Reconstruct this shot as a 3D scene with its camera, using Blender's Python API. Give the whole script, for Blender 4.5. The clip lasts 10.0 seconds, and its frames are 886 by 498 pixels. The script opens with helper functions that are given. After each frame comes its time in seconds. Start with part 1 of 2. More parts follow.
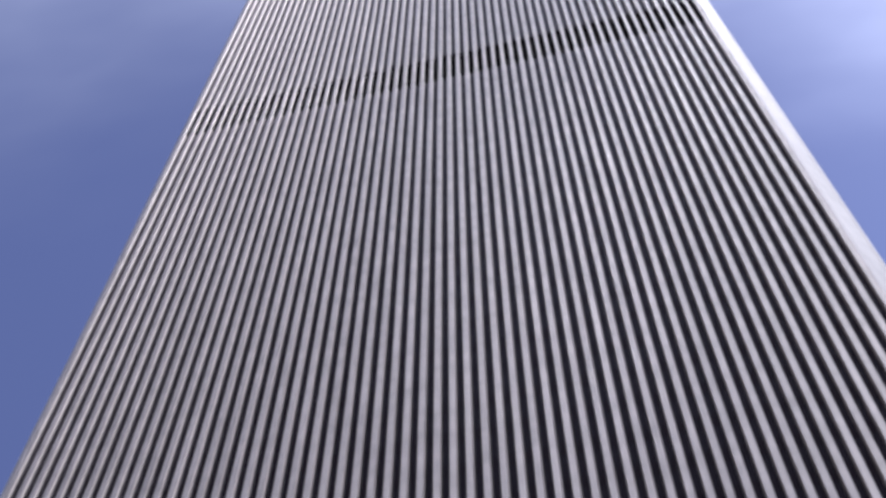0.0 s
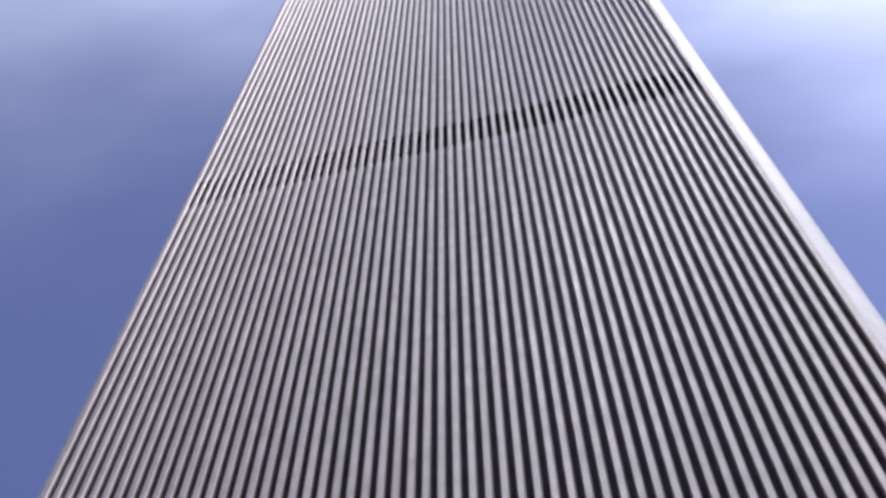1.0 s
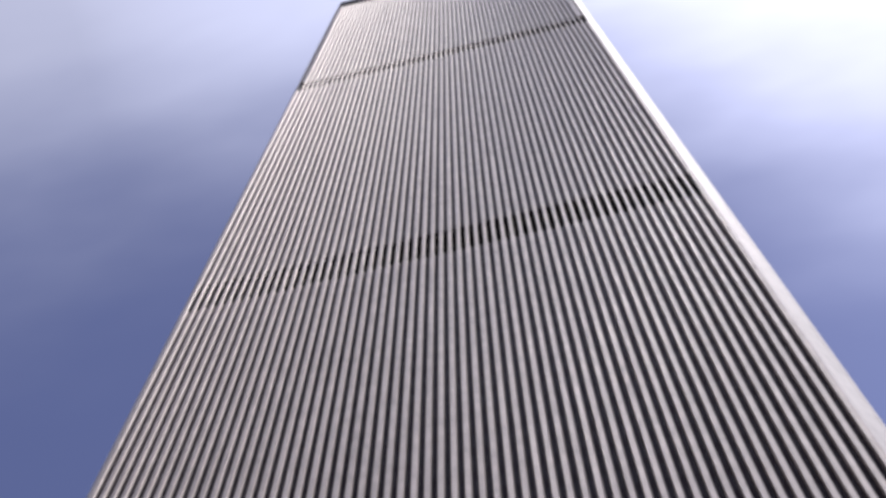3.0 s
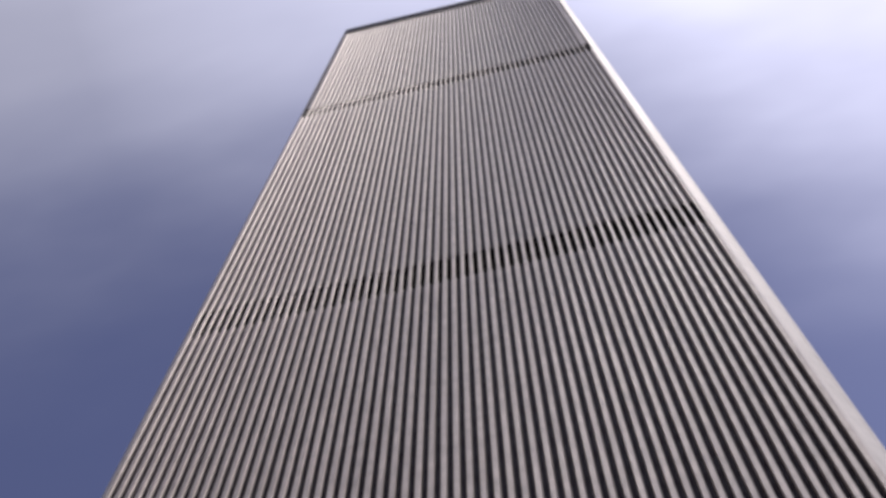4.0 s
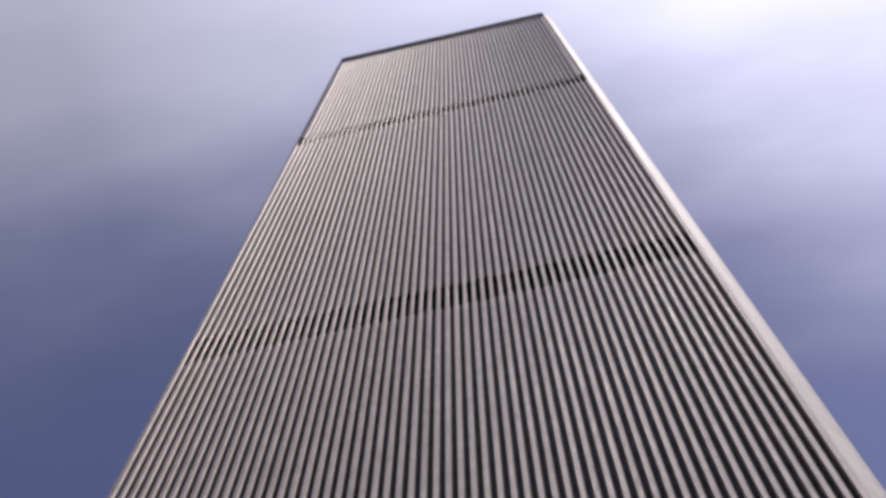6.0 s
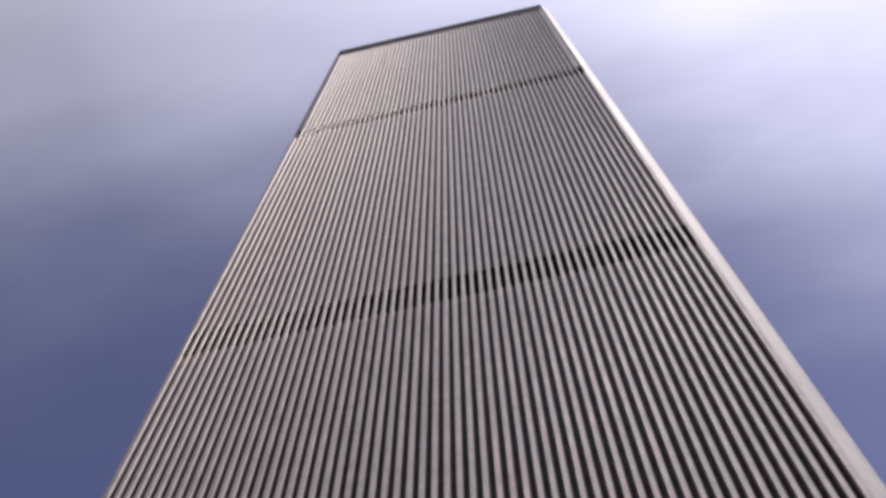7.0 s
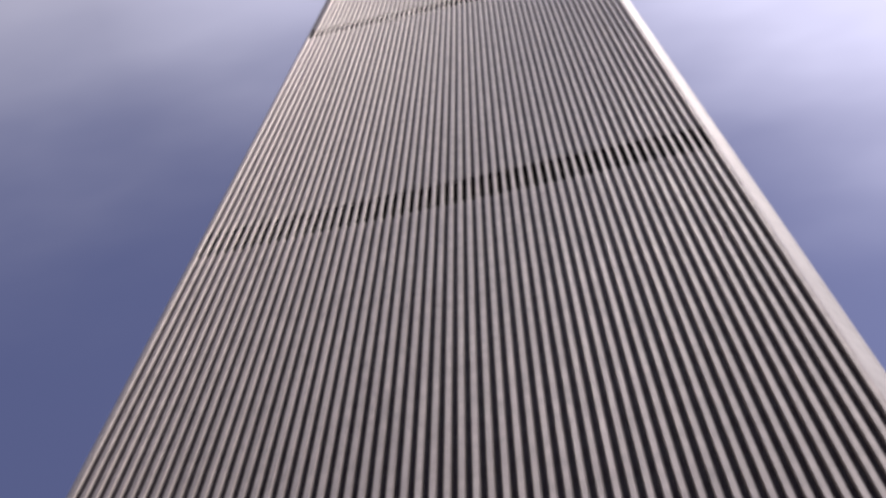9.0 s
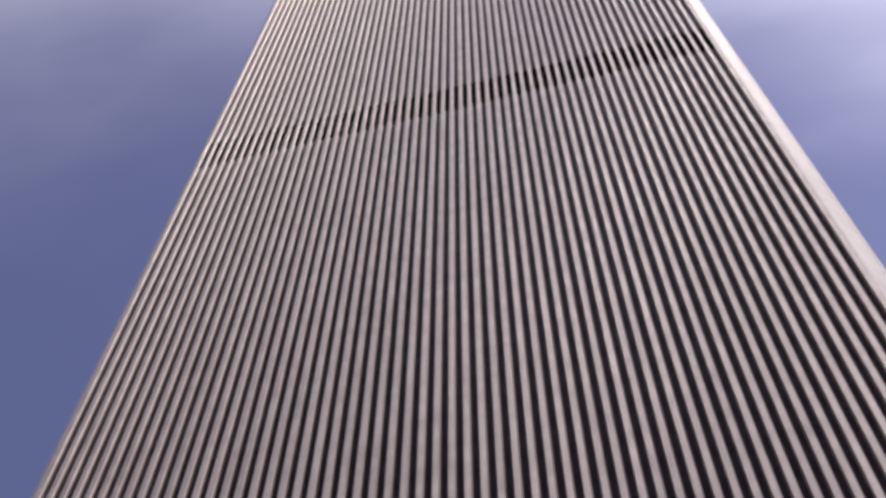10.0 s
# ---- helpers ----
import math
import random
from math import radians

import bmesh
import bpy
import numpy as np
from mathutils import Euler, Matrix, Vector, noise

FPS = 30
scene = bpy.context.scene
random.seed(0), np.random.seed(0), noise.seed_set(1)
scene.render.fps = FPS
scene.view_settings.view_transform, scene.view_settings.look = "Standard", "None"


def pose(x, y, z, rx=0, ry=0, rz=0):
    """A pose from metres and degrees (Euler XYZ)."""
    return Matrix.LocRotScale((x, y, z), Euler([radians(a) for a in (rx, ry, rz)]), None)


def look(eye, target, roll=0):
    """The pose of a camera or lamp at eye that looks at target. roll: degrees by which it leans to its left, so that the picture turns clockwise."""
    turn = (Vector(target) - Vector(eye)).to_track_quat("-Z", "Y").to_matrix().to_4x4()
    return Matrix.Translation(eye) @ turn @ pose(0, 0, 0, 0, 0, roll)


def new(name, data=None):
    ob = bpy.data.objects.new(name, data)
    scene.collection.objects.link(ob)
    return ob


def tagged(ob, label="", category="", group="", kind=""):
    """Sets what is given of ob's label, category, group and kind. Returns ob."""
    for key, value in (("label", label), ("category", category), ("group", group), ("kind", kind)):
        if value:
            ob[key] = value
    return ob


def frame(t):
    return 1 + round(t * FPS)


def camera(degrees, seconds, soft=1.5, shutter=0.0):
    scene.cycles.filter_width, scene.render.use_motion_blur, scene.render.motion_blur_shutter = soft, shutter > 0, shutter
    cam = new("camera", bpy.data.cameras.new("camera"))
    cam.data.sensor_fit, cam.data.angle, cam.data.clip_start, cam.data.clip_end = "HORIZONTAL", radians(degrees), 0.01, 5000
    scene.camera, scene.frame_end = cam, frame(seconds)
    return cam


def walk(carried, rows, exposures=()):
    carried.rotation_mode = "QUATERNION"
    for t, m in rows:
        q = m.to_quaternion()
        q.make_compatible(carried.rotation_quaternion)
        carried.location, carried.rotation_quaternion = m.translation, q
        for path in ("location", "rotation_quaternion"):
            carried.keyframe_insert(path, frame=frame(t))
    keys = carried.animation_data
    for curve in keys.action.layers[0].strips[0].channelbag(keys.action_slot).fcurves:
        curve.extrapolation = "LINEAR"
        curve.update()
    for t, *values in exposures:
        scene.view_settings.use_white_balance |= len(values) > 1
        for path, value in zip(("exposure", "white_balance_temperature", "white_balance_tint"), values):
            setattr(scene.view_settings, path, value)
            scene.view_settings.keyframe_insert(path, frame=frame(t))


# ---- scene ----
# A steel tower of vertical aluminium-clad columns, seen from the plaza at its foot.
# The front face lies in the plane y = 0; x runs along it, the camera stands at y < 0.

# ---- camera ----
EYE = (11.11, -45.60, 1.70)
cam = camera(35.52, 10.0, soft=3.5)

# seconds, heading (degrees from +y towards +x), elevation, roll
TURNS = [
    (0.0, -13.236, 65.085, 0.058),
    (0.5, -13.244, 66.598, -0.500),
    (1.0, -13.444, 67.921, -0.291),
    (1.5, -13.448, 69.306, -0.521),
    (2.0, -13.192, 70.539, -0.913),
    (2.5, -13.120, 71.548, -0.564),
    (2.7, -13.182, 71.845, -0.489),
    (3.8, -13.902, 73.191, 0.434),
    (4.0, -13.932, 73.374, 0.532),
    (4.5, -13.657, 74.014, 0.118),
    (5.0, -13.466, 74.184, 0.185),
    (5.5, -13.470, 74.429, 0.531),
    (5.7, -13.326, 74.566, 0.460),
    (6.8, -12.785, 74.479, -0.294),
    (7.0, -12.763, 74.265, -0.202),
    (7.5, -13.141, 73.235, 0.177),
    (8.0, -13.516, 72.173, 0.646),
    (8.5, -14.196, 71.103, 1.014),
    (9.0, -14.562, 70.181, 1.631),
    (9.5, -14.392, 68.914, 1.195),
    (10.0, -14.560, 66.325, 0.780),
]


def aim(heading, rise, roll):
    a, e = radians(heading), radians(rise)
    way = Vector((math.sin(a) * math.cos(e), math.cos(a) * math.cos(e), math.sin(e)))
    return look(EYE, Vector(EYE) + 100 * way, roll)


walk(cam, [(t, aim(h, e, r)) for t, h, e, r in TURNS],
     exposures=[(0.0, 0.50, 5740, 15), (1.0, 0.52, 5820, 15), (2.5, 0.48, 6060, 15), (4.0, -0.04, 6480, 16),
                (7.0, -0.13, 6530, 17), (8.5, -0.03, 6590, 18), (10.0, 0.29, 6640, 19)])

# ---- light ----
SUN_AZIMUTH = 106.0     # degrees from +y towards +x
SUN_HEIGHT = 68.0
world = bpy.data.worlds.new("sky")
scene.world = world
world.use_nodes = True
wn, wl = world.node_tree.nodes, world.node_tree.links
wn.clear()


def wmath(op, *values):
    q = wn.new("ShaderNodeMath")
    q.operation = op
    for i, v in enumerate(values):
        if isinstance(v, (int, float)):
            q.inputs[i].default_value = v
        else:
            wl.new(v, q.inputs[i])
    return q.outputs[0]


def wnoise(scale, stretch, turn, detail, rough):
    mp = wn.new("ShaderNodeMapping")
    mp.inputs["Scale"].default_value = stretch
    mp.inputs["Rotation"].default_value = (0.0, 0.0, radians(turn))
    q = wn.new("ShaderNodeTexNoise")
    q.inputs["Scale"].default_value, q.inputs["Detail"].default_value, q.inputs["Roughness"].default_value = scale, detail, rough
    wl.new(coord.outputs["Generated"], mp.inputs["Vector"])
    wl.new(mp.outputs["Vector"], q.inputs["Vector"])
    return wmath("SUBTRACT", q.outputs["Fac"], 0.5)


def wmix(factor, a, b):
    q = wn.new("ShaderNodeMix")
    q.data_type = "RGBA"
    for key, v in (("Factor", factor), ("A", a), ("B", b)):
        if isinstance(v, (int, float, tuple)):
            q.inputs[key].default_value = v
        else:
            wl.new(v, q.inputs[key])
    return q.outputs["Result"]


coord = wn.new("ShaderNodeTexCoord")
axes = wn.new("ShaderNodeSeparateXYZ")
wl.new(coord.outputs["Generated"], axes.inputs[0])
sky = wn.new("ShaderNodeTexSky")
sky.sky_type = "NISHITA"
sky.sun_disc = False
sky.sun_elevation = radians(SUN_HEIGHT)
sky.sun_rotation = radians(SUN_AZIMUTH)
sky.air_density, sky.dust_density, sky.ozone_density = 1.0, 1.2, 1.0
# a thin high cloud sheet covers the sky on the plaza's side and ends in a soft drifting edge beyond the zenith
lean = wmath("ADD", wmath("MULTIPLY", axes.outputs["X"], 0.11), wmath("MULTIPLY", axes.outputs["Y"], -1.0))
lean = wmath("ADD", lean, wmath("MULTIPLY", wnoise(1.8, (1.0, 2.0, 1.0), -14, 2.0, 0.4), 0.26))
lean = wmath("ADD", lean, wmath("MULTIPLY", wnoise(5.0, (1.0, 2.6, 1.0), -20, 3.0, 0.5), 0.10))
cover = wn.new("ShaderNodeMapRange")
cover.interpolation_type = "SMOOTHSTEP"
cover.inputs["From Min"].default_value = -0.34
cover.inputs["From Max"].default_value = -0.02
cover.inputs["To Min"].default_value = 0.0
cover.inputs["To Max"].default_value = 0.92
wl.new(lean, cover.inputs["Value"])
# cloud is brighter towards the sun and overhead
side = wmath("MAXIMUM", wmath("MINIMUM", axes.outputs["X"], 0.6), -0.28)
height = wmath("MULTIPLY_ADD", wmath("POWER", axes.outputs["Z"], 3.5), 0.94, 0.08)
glow = wmath("MULTIPLY", wmath("MULTIPLY_ADD", side, 2.1, 1.15), height)
glow = wmath("MULTIPLY_ADD", wnoise(2.2, (1.0, 2.4, 1.0), -14, 3.0, 0.45), 0.35, glow)
cloud = wn.new("ShaderNodeVectorMath")
cloud.operation = "SCALE"
cloud.inputs[0].default_value = (12.2, 12.7, 15.6)
wl.new(glow, cloud.inputs["Scale"])
# the haze in the open sky thickens towards the sun
haze = wmath("MINIMUM", wmath("MAXIMUM", wmath("MULTIPLY_ADD", axes.outputs["X"], 0.9, 1.10), 0.92), 1.3)
hazy = wn.new("ShaderNodeVectorMath")
hazy.operation = "SCALE"
wl.new(wmix(0.5, sky.outputs["Color"], (1.16, 1.24, 3.25, 1)), hazy.inputs[0])
wl.new(haze, hazy.inputs["Scale"])
back = wn.new("ShaderNodeBackground")
back.inputs["Strength"].default_value = 0.08
wout = wn.new("ShaderNodeOutputWorld")
wl.new(wmix(cover.outputs["Result"], hazy.outputs["Vector"], cloud.outputs["Vector"]), back.inputs["Color"])
wl.new(back.outputs["Background"], wout.inputs["Surface"])

sun_data = bpy.data.lights.new("sun", "SUN")
sun_data.energy, sun_data.angle, sun_data.color = 2.75, radians(0.6), (1.0, 0.945, 0.87)
sun = new("sun", sun_data)
sa, se = radians(SUN_AZIMUTH), radians(SUN_HEIGHT)
SUN_WAY = Vector((math.sin(sa) * math.cos(se), math.cos(sa) * math.cos(se), math.sin(se)))
sun.matrix_world = look(SUN_WAY * 800, (0, 0, 0))


# ---- materials ----
def material(name, colour, rough, metal=0.0, vary=0.1, stain=0.15, streak=(1.2, 1.2, 0.05), grain=6.0, bump=0.0,
             per_piece=0.0, specular=0.5, panel=0.0):
    """A surface with long vertical streaks, fine grain, stains and a tone of its own for each piece."""
    m = bpy.data.materials.new(name)
    m.use_nodes = True
    n, l = m.node_tree.nodes, m.node_tree.links
    b = n["Principled BSDF"]
    b.inputs["Metallic"].default_value = metal
    b.inputs["Specular IOR Level"].default_value = specular
    geo = n.new("ShaderNodeNewGeometry")
    mp = n.new("ShaderNodeMapping")
    mp.inputs["Scale"].default_value = streak
    l.new(geo.outputs["Position"], mp.inputs["Vector"])
    big = n.new("ShaderNodeTexNoise")
    big.inputs["Scale"].default_value, big.inputs["Detail"].default_value = 1.0, 4.0
    l.new(mp.outputs["Vector"], big.inputs["Vector"])
    fine = n.new("ShaderNodeTexNoise")
    fine.inputs["Scale"].default_value, fine.inputs["Detail"].default_value = grain, 3.0
    l.new(geo.outputs["Position"], fine.inputs["Vector"])
    info = n.new("ShaderNodeObjectInfo")

    def math_node(op, a, bb, c=None):
        q = n.new("ShaderNodeMath")
        q.operation = op
        for i, v in enumerate((a, bb, c)):
            if v is None:
                continue
            if isinstance(v, (int, float)):
                q.inputs[i].default_value = v
            else:
                l.new(v, q.inputs[i])
        return q.outputs[0]

    tone = math_node("MULTIPLY_ADD", math_node("SUBTRACT", big.outputs["Fac"], 0.5), 2 * stain, 1.0)
    tone = math_node("MULTIPLY_ADD", math_node("SUBTRACT", fine.outputs["Fac"], 0.5), 2 * vary, tone)
    tone = math_node("MULTIPLY_ADD", math_node("SUBTRACT", info.outputs["Random"], 0.5), 2 * per_piece, tone)
    if panel:
        # each three-storey length of cladding has a tone of its own
        xyz = n.new("ShaderNodeSeparateXYZ")
        l.new(geo.outputs["Position"], xyz.inputs[0])
        lift = math_node("MULTIPLY_ADD", info.outputs["Random"], 3.0, math_node("DIVIDE", xyz.outputs["Z"], 10.98))
        rnd = n.new("ShaderNodeTexWhiteNoise")
        rnd.noise_dimensions = "2D"
        both = n.new("ShaderNodeCombineXYZ")
        l.new(math_node("FLOOR", lift, 0.0), both.inputs[0])
        l.new(math_node("MULTIPLY", info.outputs["Random"], 91.7), both.inputs[1])
        l.new(both.outputs[0], rnd.inputs["Vector"])
        tone = math_node("MULTIPLY_ADD", math_node("SUBTRACT", rnd.outputs["Value"], 0.5), 2 * panel, tone)
    shade = n.new("ShaderNodeVectorMath")
    shade.operation = "SCALE"
    shade.inputs[0].default_value = colour
    l.new(tone, shade.inputs["Scale"])
    l.new(shade.outputs["Vector"], b.inputs["Base Color"])
    l.new(math_node("MULTIPLY_ADD", big.outputs["Fac"], 0.2, rough - 0.1), b.inputs["Roughness"])
    if bump:
        bp = n.new("ShaderNodeBump")
        bp.inputs["Strength"].default_value, bp.inputs["Distance"].default_value = bump, 0.02
        l.new(fine.outputs["Fac"], bp.inputs["Height"])
        l.new(bp.outputs["Normal"], b.inputs["Normal"])
    return m


ALUMINIUM = material("anodised_aluminium", (0.470, 0.420, 0.390), 0.52, metal=0.52, vary=0.35, stain=0.35,
                     streak=(8.0, 8.0, 0.16), grain=0.5, per_piece=0.05, panel=0.05, specular=0.7)
# paler than the columns' aluminium: the corner's sunlit brightness is put into its colour
SUNLIT_ALUMINIUM = material("sunlit_aluminium", (0.72, 0.685, 0.655), 0.70, metal=0.0, vary=0.18, grain=0.9, specular=0.2, stain=0.12,
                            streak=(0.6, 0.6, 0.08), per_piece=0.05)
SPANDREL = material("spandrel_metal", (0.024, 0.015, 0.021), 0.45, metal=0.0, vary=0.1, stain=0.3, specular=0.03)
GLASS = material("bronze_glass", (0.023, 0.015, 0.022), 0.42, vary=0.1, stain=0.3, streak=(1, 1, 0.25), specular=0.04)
LOUVRE = material("louvre_black", (0.016, 0.014, 0.016), 0.6, vary=0.1, stain=0.2, specular=0.15)
FASCIA = material("roof_fascia", (0.014, 0.012, 0.018), 0.7, vary=0.1, stain=0.25, streak=(0.4, 0.4, 0.4), specular=0.05)
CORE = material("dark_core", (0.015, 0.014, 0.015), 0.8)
ROOFING = material("roof_gravel", (0.22, 0.21, 0.20), 0.9, vary=0.3, stain=0.2, streak=(0.1, 0.1, 0.1), grain=20)
PAVING = material("plaza_granite", (0.14, 0.135, 0.13), 0.8, vary=0.12, stain=0.2, streak=(0.05, 0.05, 0.05), grain=9, bump=0.3)


# ---- helpers ----
def mesh_object(name, bm, mat, parent=None, label=""):
    me = bpy.data.meshes.new(name)
    bmesh.ops.recalc_face_normals(bm, faces=bm.faces)
    bm.to_mesh(me)
    bm.free()
    me.materials.append(mat)
    ob = new(name, me)
    ob.parent = parent
    return tagged(ob, label)


part = mesh_object


def box(bm, x0, x1, y0, y1, z0, z1):
    v = [bm.verts.new((x, y, z)) for z in (z0, z1) for x, y in ((x0, y0), (x1, y0), (x1, y1), (x0, y1))]
    for q in ((3, 2, 1, 0), (4, 5, 6, 7), (0, 1, 5, 4), (1, 2, 6, 5), (2, 3, 7, 6), (3, 0, 4, 7)):
        bm.faces.new([v[i] for i in q])


def prism(bm, profile, z0, z1):
    """A closed upright prism over a plan profile."""
    low = [bm.verts.new((x, y, z0)) for x, y in profile]
    top = [bm.verts.new((x, y, z1)) for x, y in profile]
    k = len(profile)
    for i in range(k):
        bm.faces.new((low[i], low[(i + 1) % k], top[(i + 1) % k], top[i]))
    bm.faces.new(low[::-1])
    bm.faces.new(top)


# ---- sizes ----
STOREY = 3.66
COLUMNS = 59
PITCH = 1.016
HALF = 29.67           # half the flat part of a face
CUT = 1.95             # the corner's cut, along x and y
SIDE = 2 * (HALF + CUT)
ROOF = 403.6
TOP_BAND = 394.2       # the blank dark fascia below the roof's edge
BANDS = ((147.65, 156.3), (273.8, 282.0))   # plant-room storeys, without windows
DEEP = 0.43            # columns stand this far proud of the glass
LOUVRE_DEEP = 0.90
FRONT = 0.228          # half a column's front

# ---- ground ----
bm = bmesh.new()
box(bm, -4000, 4000, -4000, 4000, -0.5, 0.0)
tagged(mesh_object("ground", bm, PAVING), "grey granite plaza paving round the tower's foot", "ground", kind="structure")

# ---- tower ----
tower = tagged(new("office_tower"), "very tall square office tower clad in grey aluminium columns", "skyscraper")
tower.matrix_world = pose(0, HALF + CUT, 0)


def octagon(flat, out):
    return [(-flat, -out), (flat, -out), (out, -flat), (out, flat), (flat, out), (-flat, out), (-out, flat), (-out, -flat)]


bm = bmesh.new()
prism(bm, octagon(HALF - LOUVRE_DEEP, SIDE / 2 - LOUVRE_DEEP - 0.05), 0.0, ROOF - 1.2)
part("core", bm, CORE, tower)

bm = bmesh.new()
prism(bm, octagon(HALF - 0.2, SIDE / 2 - 0.5), ROOF - 1.15, ROOF - 0.7)
part("roof", bm, ROOFING, tower, "flat gravel roof behind a low parapet")


def loft(name, sections, mat):
    """One closed mesh through plan profiles stacked in height."""
    bm = bmesh.new()
    rings = [[bm.verts.new((x, y, z)) for x, y in profile] for z, profile in sections]
    k = len(rings[0])
    for low, top in zip(rings, rings[1:]):
        for i in range(k):
            bm.faces.new((low[i], low[(i + 1) % k], top[(i + 1) % k], top[i]))
    bm.faces.new(rings[0][::-1])
    bm.faces.new(rings[-1])
    bmesh.ops.recalc_face_normals(bm, faces=bm.faces)
    me = bpy.data.meshes.new(name)
    bm.to_mesh(me)
    bm.free()
    me.materials.append(mat)
    return me


def casing(front, foot, deep, nose):
    """The plan of a column's casing: a front with two shallow grooves and softened edges, flaring to its foot."""
    g, w = front * 0.42, 0.022
    half = [(w / 2, 0.0), (g - w, 0.0), (g, 0.014), (g + w, 0.0), (front - 0.03, 0.0), (front + nose[0], nose[1]), (foot, deep)]
    return [(-x, y) for x, y in half[::-1]] + half


def column_mesh(top=None):
    """One column: a broad casing beside windows, a slim one across the louvred bands; it may end below the roof."""
    broad = casing(FRONT, FRONT + 0.050, DEEP, (0.010, 0.11))
    slims = casing(0.195, 0.200, 0.085, (0.004, 0.070)), casing(0.150, 0.155, 0.085, (0.004, 0.070))
    rows = [(0.0, broad)]
    for (low, high), slim in zip(BANDS, slims):
        rows += [(low, broad), (low + 0.02, slim), (high - 0.02, slim), (high, broad)]
    if top:
        rows = [row for row in rows if row[0] < top]
    return loft("column", rows + [(top or TOP_BAND - 0.004, broad)], ALUMINIUM)


def window_mesh():
    """The glazed slot between two columns; it stops at the louvred bands by stepping back."""
    def sheet(y):
        return [(-0.24, y), (0.24, y), (0.24, y + 0.05), (-0.24, y + 0.05)]
    near, far = sheet(DEEP - 0.02), sheet(LOUVRE_DEEP + 0.1)
    rows = [(0.0, near)]
    for low, high in BANDS:
        rows += [(low, near), (low + 0.02, far), (high - 0.02, far), (high, near)]
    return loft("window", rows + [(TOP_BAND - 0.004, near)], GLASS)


def storeys():
    """The floors' heights, from the ground up, without the plant rooms."""
    z = 0.0
    for low, high in BANDS + ((TOP_BAND, ROOF),):
        k = int((low - z) / STOREY)
        for i in range(k):
            yield low - (i + 1) * STOREY
        z = high


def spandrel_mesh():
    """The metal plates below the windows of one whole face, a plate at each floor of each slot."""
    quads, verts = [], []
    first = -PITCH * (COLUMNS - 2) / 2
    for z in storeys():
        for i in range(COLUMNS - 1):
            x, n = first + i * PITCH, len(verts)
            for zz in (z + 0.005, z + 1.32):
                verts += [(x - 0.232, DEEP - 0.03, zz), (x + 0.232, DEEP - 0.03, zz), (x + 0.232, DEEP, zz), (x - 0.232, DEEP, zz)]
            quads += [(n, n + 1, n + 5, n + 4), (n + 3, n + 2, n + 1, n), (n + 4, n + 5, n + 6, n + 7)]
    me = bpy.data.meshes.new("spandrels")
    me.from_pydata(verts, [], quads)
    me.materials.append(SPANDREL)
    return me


COLUMN, END_COLUMN, WINDOW, PLATES = column_mesh(), column_mesh(BANDS[1][0]), window_mesh(), spandrel_mesh()


def louvre_part(parent, z0, z1):
    """The plant-room band of one face: black slats set well back behind the columns."""
    bm = bmesh.new()
    box(bm, -HALF, HALF, LOUVRE_DEEP - 0.04, LOUVRE_DEEP, z0, z1)
    # black end jambs, added to darken the corner's inner flank where sun would strike
    for side in (-1, 1):
        box(bm, *sorted((side * (HALF - 0.03), side * (HALF - 0.004))), 0.01, LOUVRE_DEEP - 0.05, z0, z1)
    z = z0 + 0.3
    while z < z1 - 0.2:
        v = [bm.verts.new(p) for p in ((-HALF, LOUVRE_DEEP - 0.05, z + 0.16), (HALF, LOUVRE_DEEP - 0.05, z + 0.16),
                                       (HALF, LOUVRE_DEEP - 0.22, z), (-HALF, LOUVRE_DEEP - 0.22, z))]
        w = [bm.verts.new(p.co + Vector((0, 0, 0.03))) for p in v]
        bm.faces.new(v)
        bm.faces.new(w[::-1])
        for i in range(4):
            bm.faces.new((v[i], w[i], w[(i + 1) % 4], v[(i + 1) % 4]))
        z += 0.4
    return part("louvre", bm, LOUVRE, parent, "black louvred plant-room band")


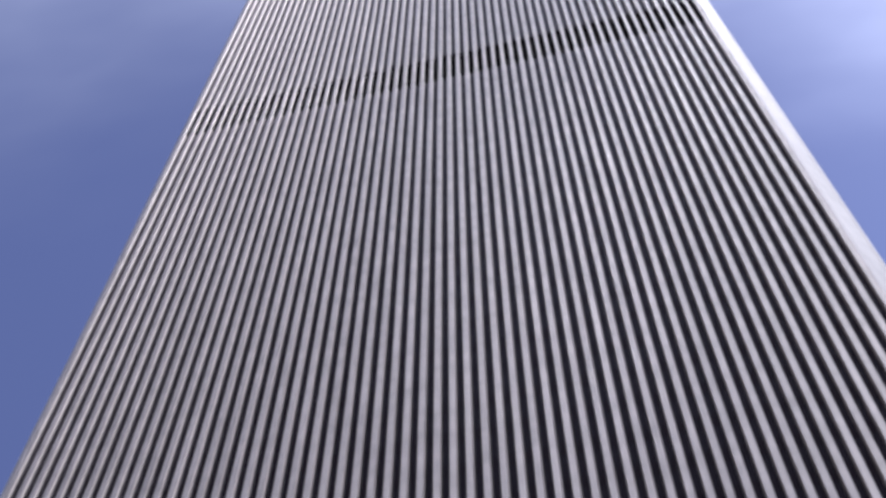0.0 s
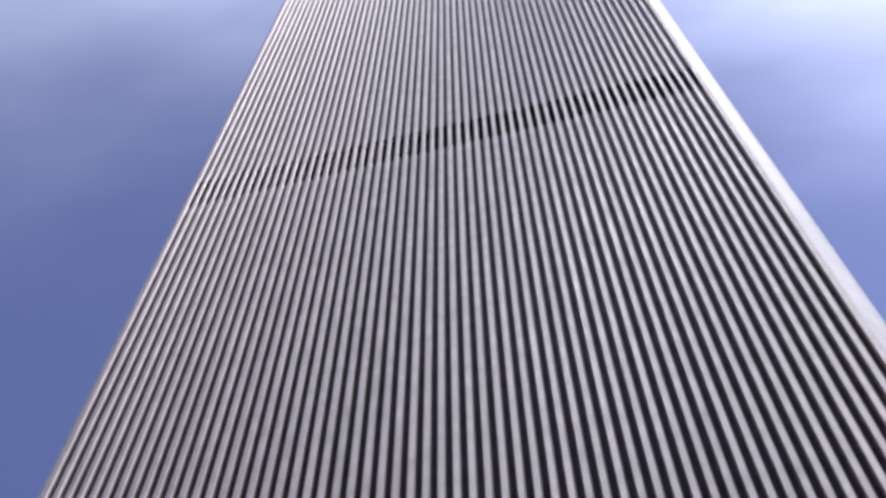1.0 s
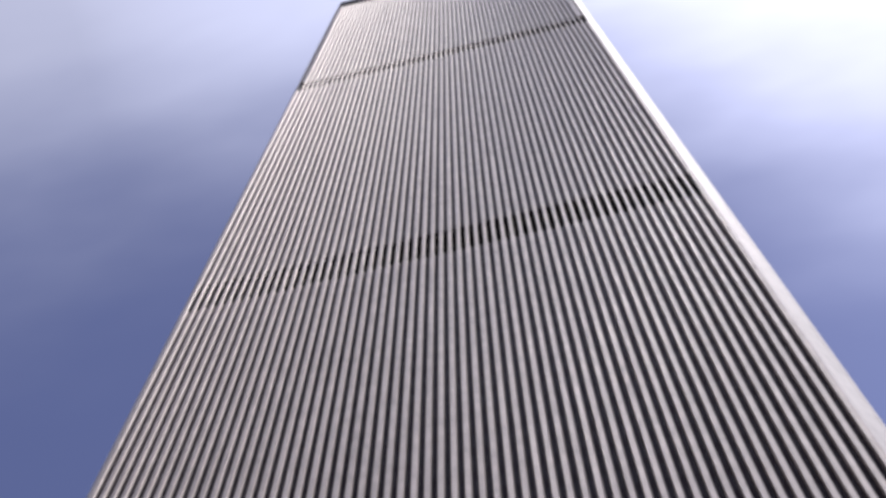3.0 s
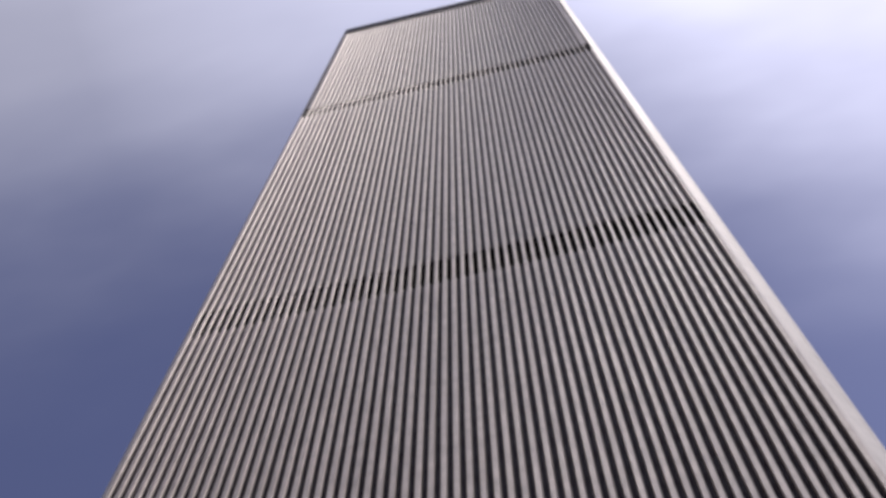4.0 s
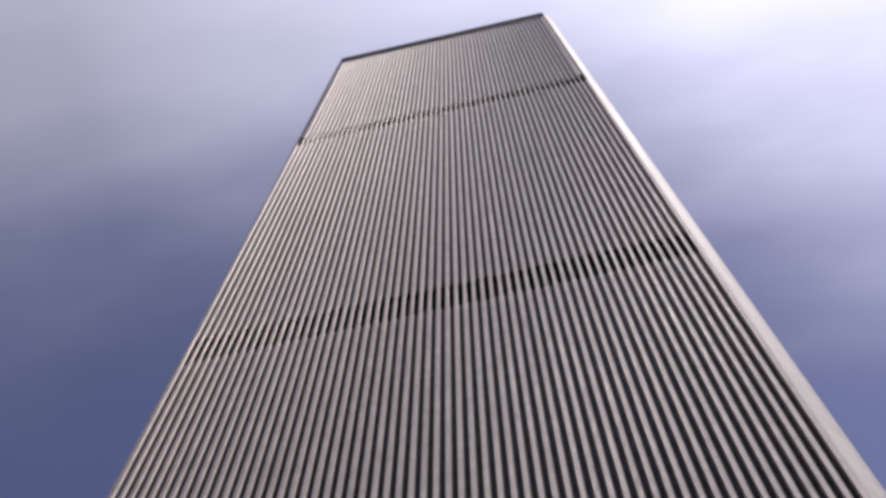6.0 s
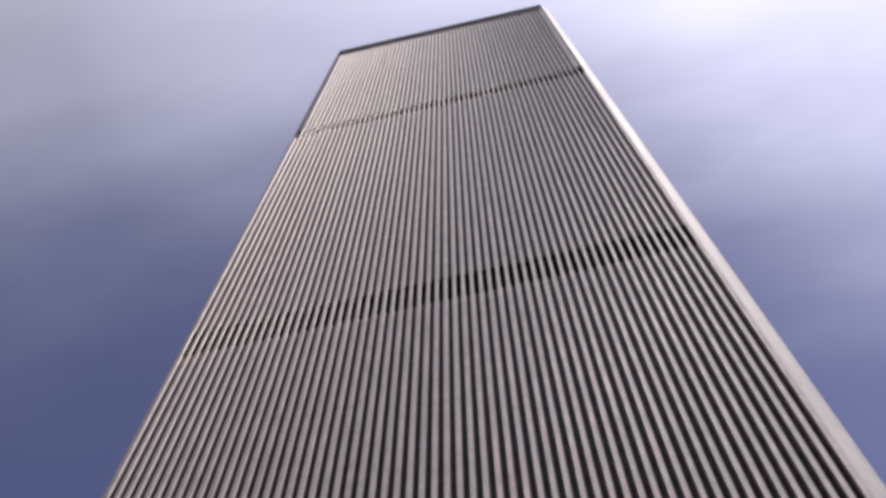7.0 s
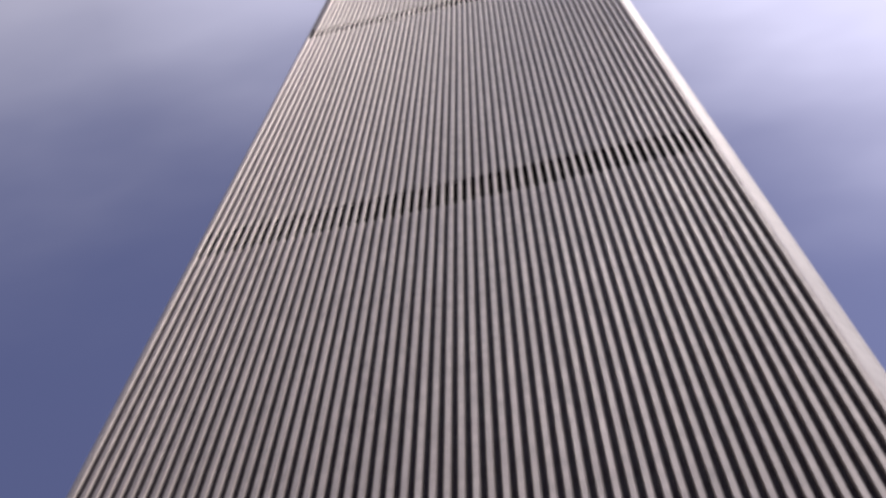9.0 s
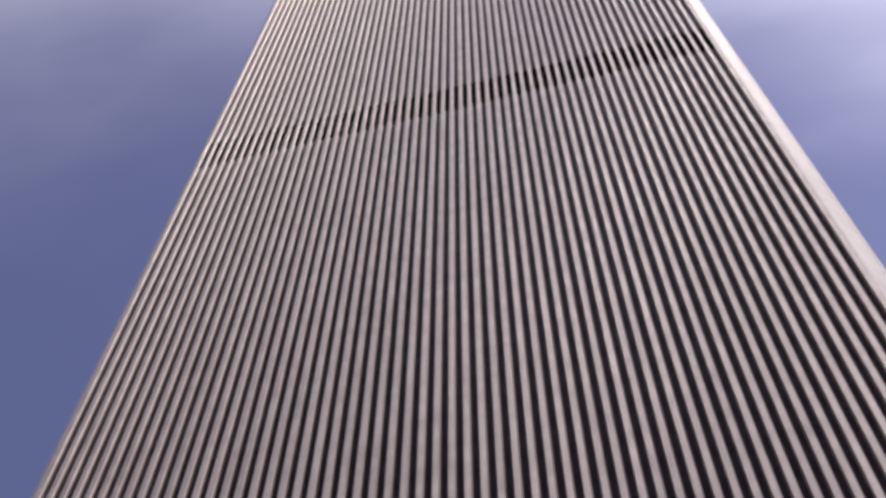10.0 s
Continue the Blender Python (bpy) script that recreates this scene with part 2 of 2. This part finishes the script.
def face(turn):
    """One face of the tower with its slots, columns and bands, turned about the tower's axis."""
    holder = new("wall")
    holder.parent = tower
    holder.matrix_basis = pose(0, 0, 0, 0, 0, turn) @ pose(0, -HALF - CUT, 0)
    for z0, z1 in BANDS:
        louvre_part(holder, z0, z1)
    bm = bmesh.new()
    box(bm, -HALF, HALF, -0.02, DEEP + 0.2, TOP_BAND, ROOF - 0.35)
    part("fascia", bm, FASCIA, holder, "blank dark fascia below the roof edge")
    bm = bmesh.new()
    box(bm, -HALF - 0.1, HALF + 0.1, -0.08, DEEP + 0.3, ROOF - 0.347, ROOF)
    part("coping", bm, FASCIA, holder)
    for side in (-1, 1):
        bm = bmesh.new()
        box(bm, *sorted((side * 28.74, side * 29.296)), 0.04, DEEP + 0.1, BANDS[1][1], TOP_BAND - 0.004)
        part("edge_trim", bm, ALUMINIUM, holder)
        bm = bmesh.new()
        box(bm, *sorted((side * 29.30, side * (HALF - 0.004))), 0.06, DEEP + 0.1, BANDS[1][1], TOP_BAND - 0.004)
        part("edge_slot", bm, FASCIA, holder, "dark strip beside the corner on the top storeys")
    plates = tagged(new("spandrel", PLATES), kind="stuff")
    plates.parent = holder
    for i in range(COLUMNS):
        c = new("column", COLUMN if 0 < i < COLUMNS - 1 else END_COLUMN)
        c.parent, c.location = holder, ((i - (COLUMNS - 1) / 2) * PITCH, 0, 0)
    for i in range(COLUMNS - 1):
        w = new("window", WINDOW)
        w.parent, w.location = holder, ((i - (COLUMNS - 2) / 2) * PITCH, 0, 0)


def corner(turn):
    """A flat cut corner between two faces, in three-storey panels between two edge strips."""
    holder = new("corner")
    holder.parent = tower
    holder.matrix_basis = pose(0, 0, 0, 0, 0, turn) @ pose(HALF + CUT / 2, -HALF - CUT / 2, 0, 0, 0, 45)
    half = CUT / math.sqrt(2)
    tall = 3 * STOREY
    panel = bpy.data.meshes.new("panel")
    bm = bmesh.new()
    box(bm, -half + 0.42, half - 0.42, 0.0, 0.25, 0.012, tall - 0.012)
    bmesh.ops.recalc_face_normals(bm, faces=bm.faces)
    bm.to_mesh(panel)
    bm.free()
    panel.materials.append(SUNLIT_ALUMINIUM)
    z = 0.0
    while z < ROOF - 1:
        p = new("panel", panel)
        p.parent, p.location = holder, (0, 0, z)
        p.scale = (1, 1, min(1.0, (ROOF - z) / tall))
        z += tall
    for side in (-1, 1):
        a, b = side * (half - 0.418), side * half
        bm = bmesh.new()
        prism(bm, [(a, -0.02), (b - side * 0.02, -0.02), (b, 0.0), (b - side * 0.25, 0.25), (a, 0.25)], 0.0, ROOF)
        part("edge_strip", bm, SUNLIT_ALUMINIUM, holder)
    bm = bmesh.new()
    box(bm, -half, half, 0.26, 0.6, 0.0, ROOF - 0.5)
    part("backing", bm, CORE, holder)


for turn in (0, 90, 180, 270):
    corner(turn)
    face(turn)
